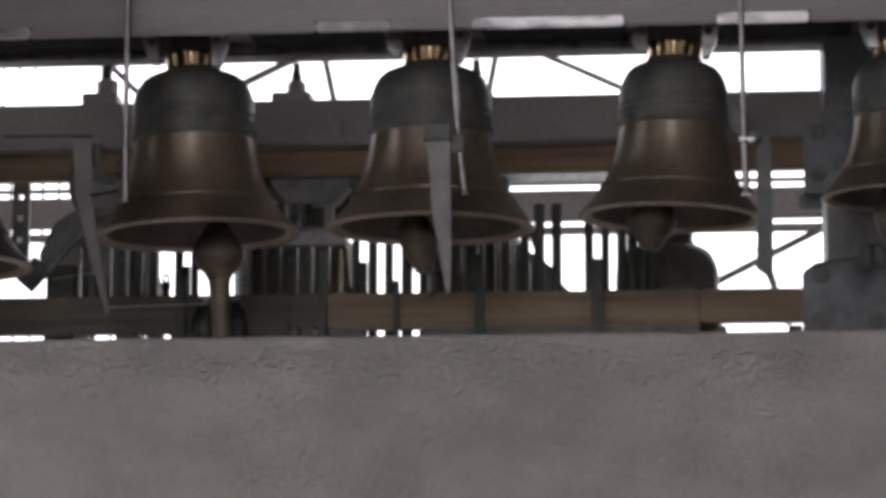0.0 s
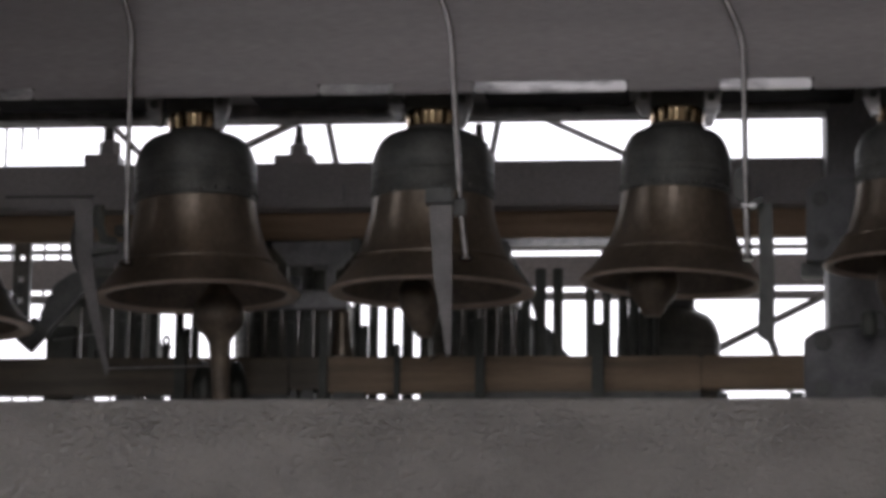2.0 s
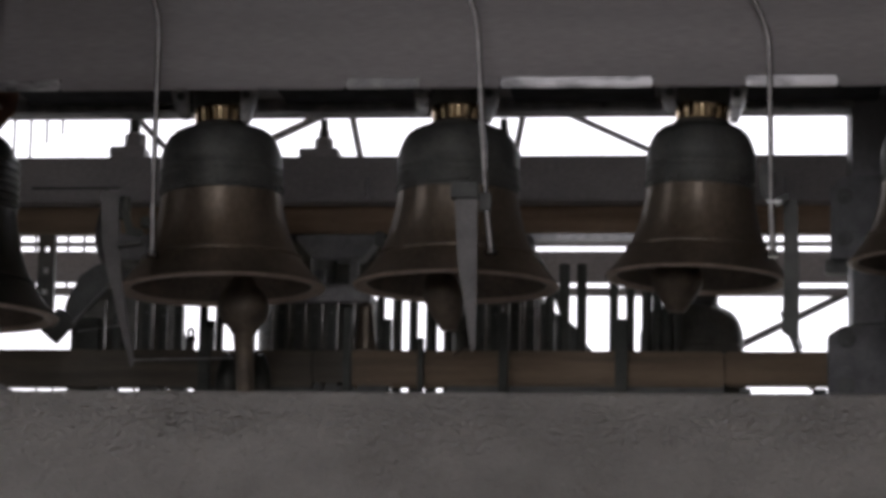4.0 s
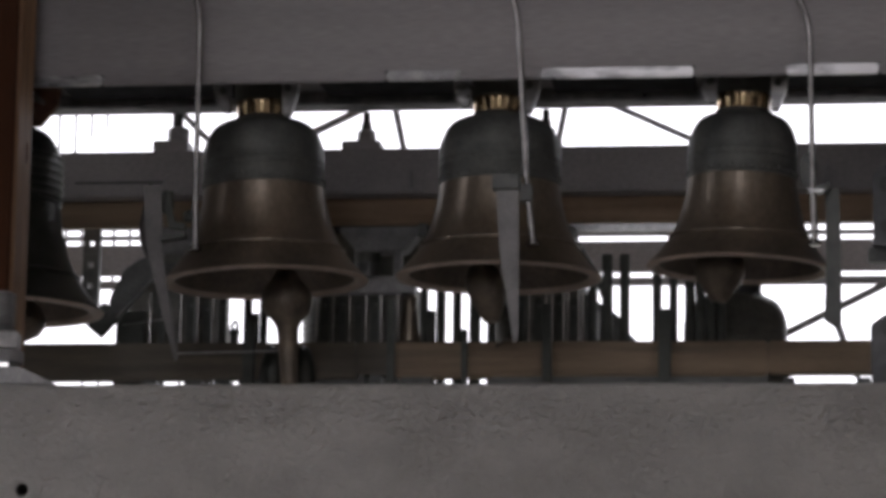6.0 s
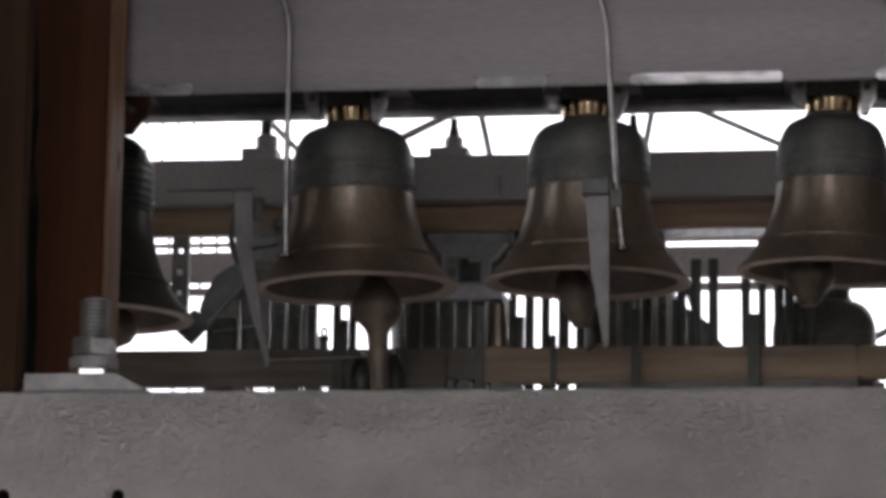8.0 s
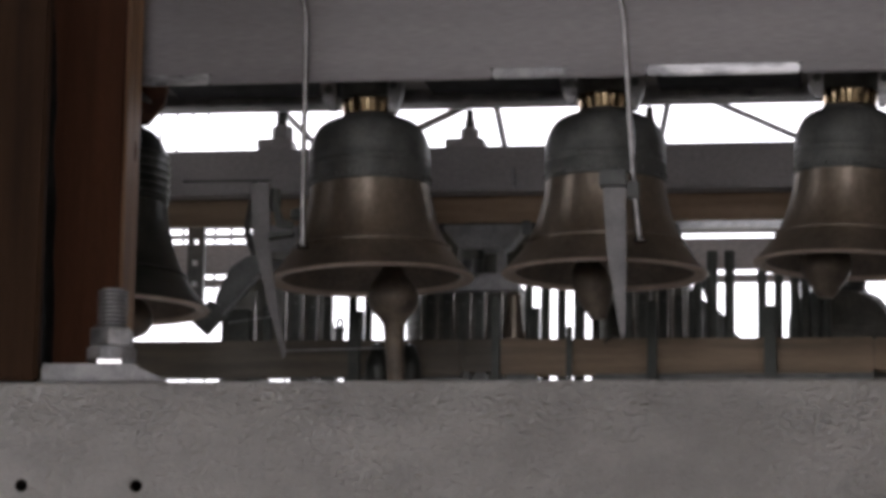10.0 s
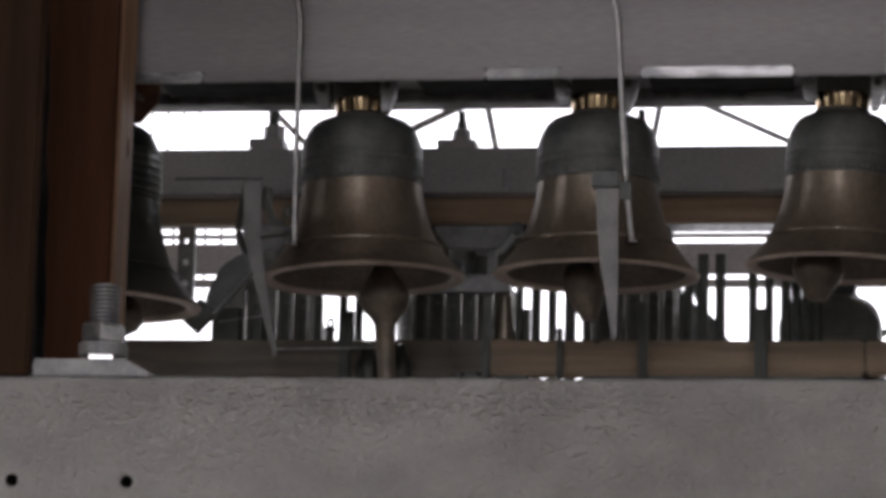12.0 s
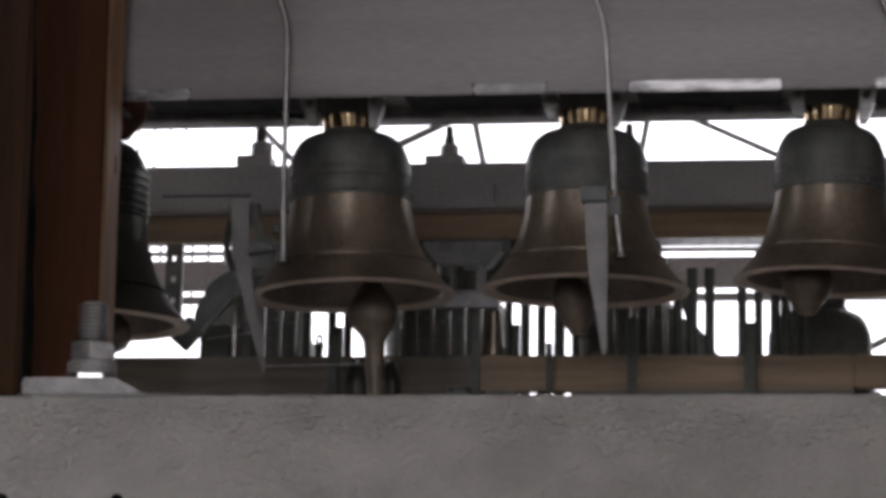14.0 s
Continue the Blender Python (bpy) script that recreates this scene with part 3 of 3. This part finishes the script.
part("hook_plate", slab([(-0.432, 0.203), (-0.424, 0.204), (-0.4085, 0.190), (-0.4095, 0.186), (-0.426, 0.192)], 2.742, 2.7515, 0.0008), BARE, big, "bright hooked plate")
first = bell(-0.1740, 2.76, -0.0025, 0.1060, TOP, 0.0283, front_label, "front row of bells", 0.2218, (0.0225, 0.0, -0.023, 0.0262, 0.062, 0.02))
bell(0.0665, 2.76, 0.0005, 0.1050, TOP, 0.0285, front_label, "front row of bells", 0.2218, (-0.0145, 0.0, -0.010, 0.0205, 0.005, 0.18), steel=(BARE, None))
third = bell(0.3092, 2.76, 0.0080, 0.0932, TOP, 0.0280, front_label, "front row of bells", 0.2218, (-0.020, 0.0, 0.006, 0.0255, 0.002, 0.0), steel=(None, BARE))
bell(0.541, 2.76, 0.025, 0.083, TOP, 0.0270, "smaller bronze carillon bell beside the column", "front row of bells", 0.2218, (-0.010, 0.0, 0.004, 0.0215, 0.004, 0.1), steel=(BARE, None))

first.rotation_euler.y, third.rotation_euler.y = -0.031, 0.029

rear_label = "dark bronze bell hanging below the rear beam"
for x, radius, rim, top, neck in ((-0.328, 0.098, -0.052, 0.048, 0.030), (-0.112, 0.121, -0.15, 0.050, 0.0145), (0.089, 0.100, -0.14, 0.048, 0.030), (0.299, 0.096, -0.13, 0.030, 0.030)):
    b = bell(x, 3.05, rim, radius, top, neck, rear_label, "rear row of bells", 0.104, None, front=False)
    if neck > 0.02:
        part("cup", lathe([(0.0325, top + 0.026), (0.0325, 0.074), (0.036, 0.078), (0.037, 0.1035), (0.034, 0.1038)], (x, 3.05, 0), 40), CUP, b, "dark grey cup-shaped hanger", smooth=40)
    else:
        hx = x + 0.018
        part("crown_plate", lathe([(0.033, 0.033), (0.034, 0.034), (0.034, 0.046), (0.032, 0.0475), (0.0, 0.0475)], (hx, 3.05, 0), 40), CUP, b, "round grey crown plate", smooth=40)
        part("bracket", slab([(hx - 0.049, 0.1055), (hx + 0.045, 0.1055), (hx + 0.043, 0.099), (hx + 0.026, 0.0775), (hx - 0.029, 0.0775), (hx - 0.047, 0.099)], 3.032, 3.068, 0.002), CUP, b, "tapered grey hanging bracket")
        for side in (-0.017, 0.017):
            part("stem", box(hx + side - 0.0045, hx + side + 0.0045, 3.036, 3.060, 0.047, 0.078, 0.001), CUP, b)


def rear_stud(x):
    ob = thing("suspension_stud", (x, 3.018, 0.1885), "grey threaded suspension stud with nut on the rear beam", "stud", "suspension studs")
    part("block", box(x - 0.026, x + 0.018, 3.002, 3.034, 0.1888, 0.1985, 0.0015), REARPAINT, ob)
    part("nut", lathe([(0.0105, 0.1987), (0.0105, 0.211), (0.008, 0.213)], (x, 3.018, 0), 6), REARPAINT, ob)
    part("shank", lathe([(0.0062, 0.2131), (0.0056, 0.221), (0.0044, 0.2225), (0.0044, 0.232), (0.0036, 0.2335)], (x, 3.018, 0), 20), IRON, ob, smooth=40)
    return ob


stud = rear_stud(-0.111)
copy_thing(stud, Matrix.Translation((0.091, 3.018, 0.1885)))
copy_thing(stud, Matrix.Translation((0.303, 3.018, 0.1885)))
tall = thing("suspension_stud", (-0.328, 3.018, 0.1885), "tall grey suspension stud reaching the upper framing", "stud", "suspension studs")
part("block", box(-0.352, -0.312, 3.002, 3.034, 0.1888, 0.2015, 0.0015), REARPAINT, tall)
part("nut", lathe([(0.0125, 0.2017), (0.0125, 0.217), (0.009, 0.219)], (-0.326, 3.018, 0), 6), REARPAINT, tall)
part("shank", lathe([(0.0062, 0.2191), (0.0062, 0.33)], (-0.327, 3.018, 0), 20), IRON, tall, smooth=40)

# ---- braces across the upper opening ----
def brace(a, c, r, label):
    a, c = Vector(a), Vector(c)
    return single("tie_bar", tube([a, c], r, 10), ZINC, tuple((a + c) / 2), label, "tie bar", "tie bars")


brace((-0.274, 3.33, 0.256), (-0.092, 3.33, 0.342), 0.0050, "thin grey slanting tie bar")
brace((-0.131, 3.33, 0.345), (-0.098, 3.33, 0.190), 0.0042, "thin grey upright tie bar")
brace((0.110, 3.15, 0.310), (0.0815, 3.15, 0.158), 0.0038, "thin grey upright tie bar")
brace((0.075, 3.15, 0.306), (0.300, 3.15, 0.202), 0.0037, "thin grey slanting tie bar")
brace((-0.430, 3.33, 0.345), (-0.345, 3.33, 0.258), 0.0038, "thin grey slanting tie bar")
brace((0.335, 3.40, 0.025), (0.50, 3.40, 0.107), 0.0046, "thin grey slanting tie bar")
brace((0.405, 3.40, 0.076), (0.441, 3.40, -0.02), 0.0042, "thin grey slanting tie bar")
strut = box(-0.4535, -0.4470, 3.1005, 3.112, 0.030, 0.150, 0.0008)
strut = box(-0.4405, -0.4340, 3.1005, 3.112, 0.030, 0.150, 0.0008, bm=strut)
for i in range(5):
    strut = box(-0.4469, -0.4406, 3.101, 3.1115, 0.030 + 0.025 * i, 0.048 + 0.025 * i, bm=strut)
single("perforated_strut", strut, IRON, (-0.444, 3.106, 0.03), "dark perforated steel strut", "strut")

# ---- upper framing above the beam ----
for x0, x1 in ((-3.0, 0.046), (0.094, 3.0)):
    single("upper_timber", box(x0, x1, 3.15, 3.30, 0.345, 0.62, 0.004), RAILBROWN, ((x0 + x1) / 2, 3.2, 0.345), "brown timber framing above the bells", "timber", "upper framing")

for x, w in ((-0.66, 0.01), (-0.43, 0.012), (-0.208, 0.006), (-0.086, 0.012), (-0.05, 0.005)):
    single("pale_batten", box(x - w, x + w, 3.136, 3.1495, 0.36, 0.62, 0.0015), ENDGRAIN, (x, 3.14, 0.36), "pale pine batten nailed to the upper framing", "batten", "battens")

# ---- thin action rods ----
def action_rod(x, r, z1, label):
    return single("action_rod", lathe([(r * 0.9, -0.10), (r, -0.099), (r, z1 - 0.001), (r * 0.85, z1)], (x, 2.940, 0), 14), BRIGHTROD if r < 0.003 else MOSSIRON, (x, 2.940, -0.10), label, "rod", "action rods", smooth=40)


thin = action_rod(-0.150, 0.0013, 0.017, "thin bright steel action rod behind the rail")
for x in (-0.334, -0.300, -0.281, -0.264, -0.132, -0.114, -0.096, -0.079, -0.061, 0.081, 0.099, 0.106, 0.118, 0.123, 0.134, 0.139, 0.148):
    copy_thing(thin, Matrix.Translation((x, 2.938 + random.uniform(-0.003, 0.003), -0.10)))


def tracker(x, w, top):
    """A flat dusty bar with a slotted eye at its head."""
    b = slab([(x - w / 2, -0.10), (x + w / 2, -0.10), (x + w / 2, top - 0.003), (x + w / 4, top), (x - w / 4, top), (x - w / 2, top - 0.003)], 2.9465, 2.9505, 0.0006)
    ob = thing("tracker_bar", (x, 2.948, -0.10), "flat dusty grey tracker bar behind the rail", "bar", "tracker bars")
    part("bar", b, MOSSIRON, ob)
    part("eye_pin", tube([(x, 2.9415, top - 0.010), (x, 2.9464, top - 0.010)], 0.0018, 8), IRON, ob, "small eye pin")
    return ob


flat = tracker(-0.142, 0.0085, 0.0140)
for x, drop in ((-0.3235, 0.01), (-0.291, 0.0), (-0.2725, 0.004), (-0.2555, 0.0), (-0.1235, 0.0), (-0.1055, 0.003), (-0.0875, 0.0), (-0.070, 0.004), (0.070, 0.0), (0.090, 0.002), (0.1125, 0.0), (0.1285, 0.004), (0.1435, 0.0)):
    copy_thing(flat, Matrix.Translation((x, 2.948, -0.10 - drop)))
weight = thing("hammer_weight", (-0.050, 2.952, -0.042), "small flared bronze hammer weight behind the rail", "weight")
part("body", lathe([(0.0, 0.016), (0.006, 0.015), (0.0088, 0.011), (0.0078, 0.004), (0.0085, -0.002), (0.0105, -0.020), (0.0132, -0.033), (0.0132, -0.037), (0.0, -0.0372)], (-0.050, 2.952, 0), 24), BRONZE, weight, smooth=40)
part("shank", lathe([(0.0022, -0.0374), (0.0022, -0.10)], (-0.050, 2.952, 0), 10), IRON, weight, smooth=40)
for x, z, r in ((0.1650, 0.056, 0.0058), (0.1495, 0.040, 0.0050), (0.1835, 0.056, 0.0055), (0.218, 0.040, 0.0050), (0.2355, 0.036, 0.0046), (-0.226, 0.03, 0.0050), (-0.2085, 0.03, 0.0046), (-0.218, -0.006, 0.0046), (0.2530, 0.034, 0.0055), (0.2643, 0.030, 0.0055), (0.2756, 0.034, 0.0055), (0.2862, 0.030, 0.0048), (-0.0145, 0.035, 0.0054), (0.003, 0.035, 0.0050), (0.0225, 0.03, 0.0063), (-0.0247, -0.004, 0.0044), (-0.0325, 0.035, 0.0043), (0.0400, 0.030, 0.0046)):
    action_rod(x, r, z, "dark round steel action rod behind the rail")

single("guide_bar", box(-0.153, -0.044, 2.934, 2.952, 0.0145, 0.0300, 0.001), CUP, (-0.10, 2.943, 0.0145), "grey guide bar resting on the action rods", "bar")

# ---- striking levers and their pull rods ----
def lever_set(points, clip_at, end_at, blade, blade_y, label, steel=None):
    ob = thing("striking_linkage", clip_at, label, "linkage", "striking linkages")
    rod = part("pull_rod", tube(points, 0.0029, 14), STEELROD, ob, "bent bright steel pull rod", smooth=60)
    part("lower_rod", tube([clip_at, end_at], 0.0036, 14), STEELROD, ob, "straight lower rod end", smooth=60)
    foot = Vector(end_at)
    part("rod_foot", lathe([(0.0, -0.0045), (0.0055, -0.0045), (0.0062, -0.0035), (0.0062, -0.001), (0.0045, 0.0005), (0.0, 0.0005)], tuple(foot), 16), STEELROD, ob, "small foot nut", smooth=40)
    lever = part("lever", slab(blade, blade_y - 0.002, blade_y + 0.002, 0.0006), steel or BLADE, ob, "flat tapered grey lever")
    return ob, rod, lever


RY = 2.645
one, one_rod, one_lever = lever_set([(-0.290, RY + 0.01, ROOF), (-0.290, RY + 0.01, 0.45), (-0.2243, RY, 0.2555), (-0.2240, RY, 0.060)], (-0.2240, RY, 0.062), (-0.2230, RY, 0.017),
                [(-0.283, 0.084), (-0.2635, 0.084), (-0.2595, 0.004), (-0.2425, -0.089), (-0.2455, -0.094), (-0.2630, -0.035), (-0.2790, 0.027)], 2.670, "bright pull rod linked to a flat tapered lever")
part("cross_bar", tube([(-0.352, 2.668, 0.0865), (-0.262, 2.668, 0.0865)], 0.0014, 8), IRON, one_lever, "thin dark cross bar")
part("knob", lathe([(0.0, -0.012), (0.005, -0.011), (0.0062, 0.0), (0.005, 0.011), (0.0, 0.012)], (-0.2565, 2.667, 0.066), 20), MOSSIRON, one_lever, smooth=60)
part("knob", lathe([(0.0, -0.007), (0.0055, -0.004), (0.0055, 0.004), (0.0, 0.007)], (-0.2325, 2.655, 0.049), 20), MOSSIRON, one, smooth=60)
part("link", slab([(-0.259, 0.062), (-0.252, 0.062), (-0.247, 0.045), (-0.2365, 0.043), (-0.2365, 0.036), (-0.253, 0.038)], 2.660, 2.664, 0.0005), MOSSIRON, one)
part("bracket", slab([(-0.262, 0.030), (-0.236, 0.033), (-0.236, 0.029), (-0.262, 0.025)], 2.656, 2.672, 0.0005), IRON, one)
part("pull_wire", tube([(-0.245, 2.67, -0.086), (-0.158, 2.752, -0.0725)], 0.0010, 6), ZINC, one, "thin pull wire")

two, two_rod, two_lever = lever_set([(0.020, RY + 0.01, ROOF), (0.020, RY + 0.01, 0.45), (0.0945, RY, 0.2510), (0.1052, RY, 0.071)], (0.1057, RY, 0.066), (0.1110, RY, 0.019),
                [(0.0760, 0.068), (0.0985, 0.068), (0.0990, 0.0), (0.0985, -0.078), (0.0945, -0.082), (0.0805, 0.0)], 2.634, "bright pull rod linked to a flat tapered lever")
part("cap", box(0.0725, 0.0990, 2.628, 2.648, 0.0685, 0.0840, 0.001), IRON, two_lever, "dark lever cap")
part("fork", box(0.0990, 0.1105, 2.640, 2.651, 0.058, 0.0755, 0.001), IRON, two_rod)
part("hook", tube([(0.0965, 2.634, -0.0795), (0.0880, 2.636, -0.0775), (0.0770, 2.645, -0.0830)], 0.0010, 8), STEELROD, two)

three, three_rod, three_lever = lever_set([(0.287, RY + 0.01, ROOF), (0.287, RY + 0.01, 0.45), (0.3802, RY, 0.2335), (0.3815, RY, 0.066)], (0.3815, RY, 0.064), (0.3830, RY, 0.017),
                  [(0.3935, 0.074), (0.4075, 0.074), (0.4085, 0.0), (0.4080, -0.058), (0.4060, -0.066), (0.3915, -0.056), (0.3938, 0.0)], 2.672, "bright pull rod linked to a dark flat lever", IRON)
part("clevis", box(0.3765, 0.3915, 2.639, 2.651, 0.0645, 0.0670, 0.0006), GALV, three_rod, "bright clevis plate")
eye = [(0.3775 + 0.0085 * math.cos(k * math.pi / 8), 0.088 + 0.018 * math.sin(k * math.pi / 8)) for k in range(16)]
part("eye", slab(eye, 2.6485, 2.654, 0.001), IRON, three_rod, "dark iron eye plate")
part("arm", slab([(0.386, 0.0725), (0.3985, 0.078), (0.3985, 0.070), (0.386, 0.0655)], 2.652, 2.670, 0.0005), IRON, three)
part("foot_wire", tube([(0.4060, 2.672, -0.058), (0.4110, 2.675, -0.072)], 0.0013, 8), STEELROD, three_lever)

link = thing("clapper_link", (0.50, 2.80, -0.03), "dark wire link with hooks beside the column", "link")
part("bar", tube([(0.452, 2.838, -0.030), (0.470, 2.806, -0.029), (0.512, 2.79, -0.029)], 0.0016, 8), IRON, link, smooth=60)
for x in (0.514, 0.530):
    hook = [(x + 0.008 * math.cos(k * math.pi / 6), 2.788, -0.028 + 0.012 * math.sin(k * math.pi / 6)) for k in range(-4, 8)]
    part("hook", tube(hook, 0.0015, 8), IRON, link, smooth=60)
part("coupling", lathe([(0.0, -0.013), (0.005, -0.0128), (0.0078, -0.009), (0.0078, 0.008), (0.0055, 0.012), (0.0, 0.0125)], (0.5045, 2.7895, -0.0275), 16), MOSSIRON, link, "dark coupling body", smooth=40)
part("tail", tube([(0.530, 2.788, -0.012), (0.532, 2.772, 0.0), (0.532, 2.762, 0.004)], 0.0014, 8), IRON, link, smooth=60)

# ---- hammer between the first two bells ----
ham = thing("bell_hammer", (-0.34, 2.89, 0.02), "dark slanting bell hammer beside the large bell", "hammer")
axis = Matrix.Rotation(radians(42), 4, "Y")
part("head", lathe([(0.0, -0.026), (0.0118, -0.0258), (0.0124, -0.024), (0.0124, -0.004), (0.0135, -0.003), (0.0135, 0.004), (0.0100, 0.006), (0.0, 0.006)], (-0.3675, 2.89, -0.0125), 32, tilt=axis), IRON, ham, smooth=40)
part("web", slab([(-0.368, -0.004), (-0.366, 0.006), (-0.351, 0.035), (-0.333, 0.047), (-0.312, 0.049), (-0.318, 0.026), (-0.358, -0.0185)], 2.884, 2.896, 0.0015), IRON, ham, "broad flat hammer arm")
part("edge_rod", tube([(-0.358, 2.882, -0.0185), (-0.319, 2.882, 0.024)], 0.0011, 8), ZINC, ham, "thin pale edge rod", smooth=60)
part("arm", tube([(-0.325, 2.892, 0.045), (-0.345, 2.93, 0.080), (-0.352, 2.999, 0.148)], 0.004, 10), IRON, ham, smooth=60)

eye_bolt = thing("eye_bolt", (-0.237, 2.940, -0.0425), "small dark eye bolt standing on the rail", "bolt")
part("shank", lathe([(0.0045, -0.0425), (0.0045, -0.030), (0.0060, -0.029), (0.0060, -0.026), (0.0035, -0.0255)], (-0.238, 2.930, 0), 12), IRON, eye_bolt, smooth=40)
ring = [(-0.238 + 0.0030 * math.cos(k * math.pi / 8), 2.930, -0.021 + 0.0048 * math.sin(k * math.pi / 8)) for k in range(17)]
part("ring", tube(ring, 0.0017, 8), IRON, eye_bolt, smooth=60)

for x in (-0.403, -0.385, -0.368, -0.350, -0.276, -0.259):
    single("drop_wire", tube([(x, 2.920, -0.0820), (x, 2.920, -0.130)], 0.0011, 6), IRON, (x, 2.920, -0.130), "thin dark drop wire under the rail", "wire", "drop wires")
single("guide_post", box(-0.3765, -0.3450, 2.955, 2.968, -0.130, 0.000, 0.0015), MOSSIRON, (-0.35, 2.96, -0.130), "green-black upright guide post behind the rail", "post")
single("cross_wire", tube([(-0.366, 2.944, -0.0175), (-0.316, 2.944, -0.0105)], 0.0010, 6), ZINC, (-0.34, 2.944, -0.0175), "thin pale cross wire between the action rods", "wire")

second = thing("bell_hammer", (0.17, 3.135, -0.06), "dark flared hammer weight behind the rear bell", "hammer")
part("head", slab([(0.128, 0.034), (0.141, 0.034), (0.154, 0.026), (0.167, 0.016), (0.1770, -0.002), (0.194, -0.020), (0.197, -0.060), (0.128, -0.060)], 3.125, 3.150, 0.002), IRON, second)
part("arm", tube([(0.160, 3.137, 0.005), (0.143, 3.118, 0.060), (0.1225, 3.062, 0.090)], 0.004, 10), IRON, second, smooth=60)
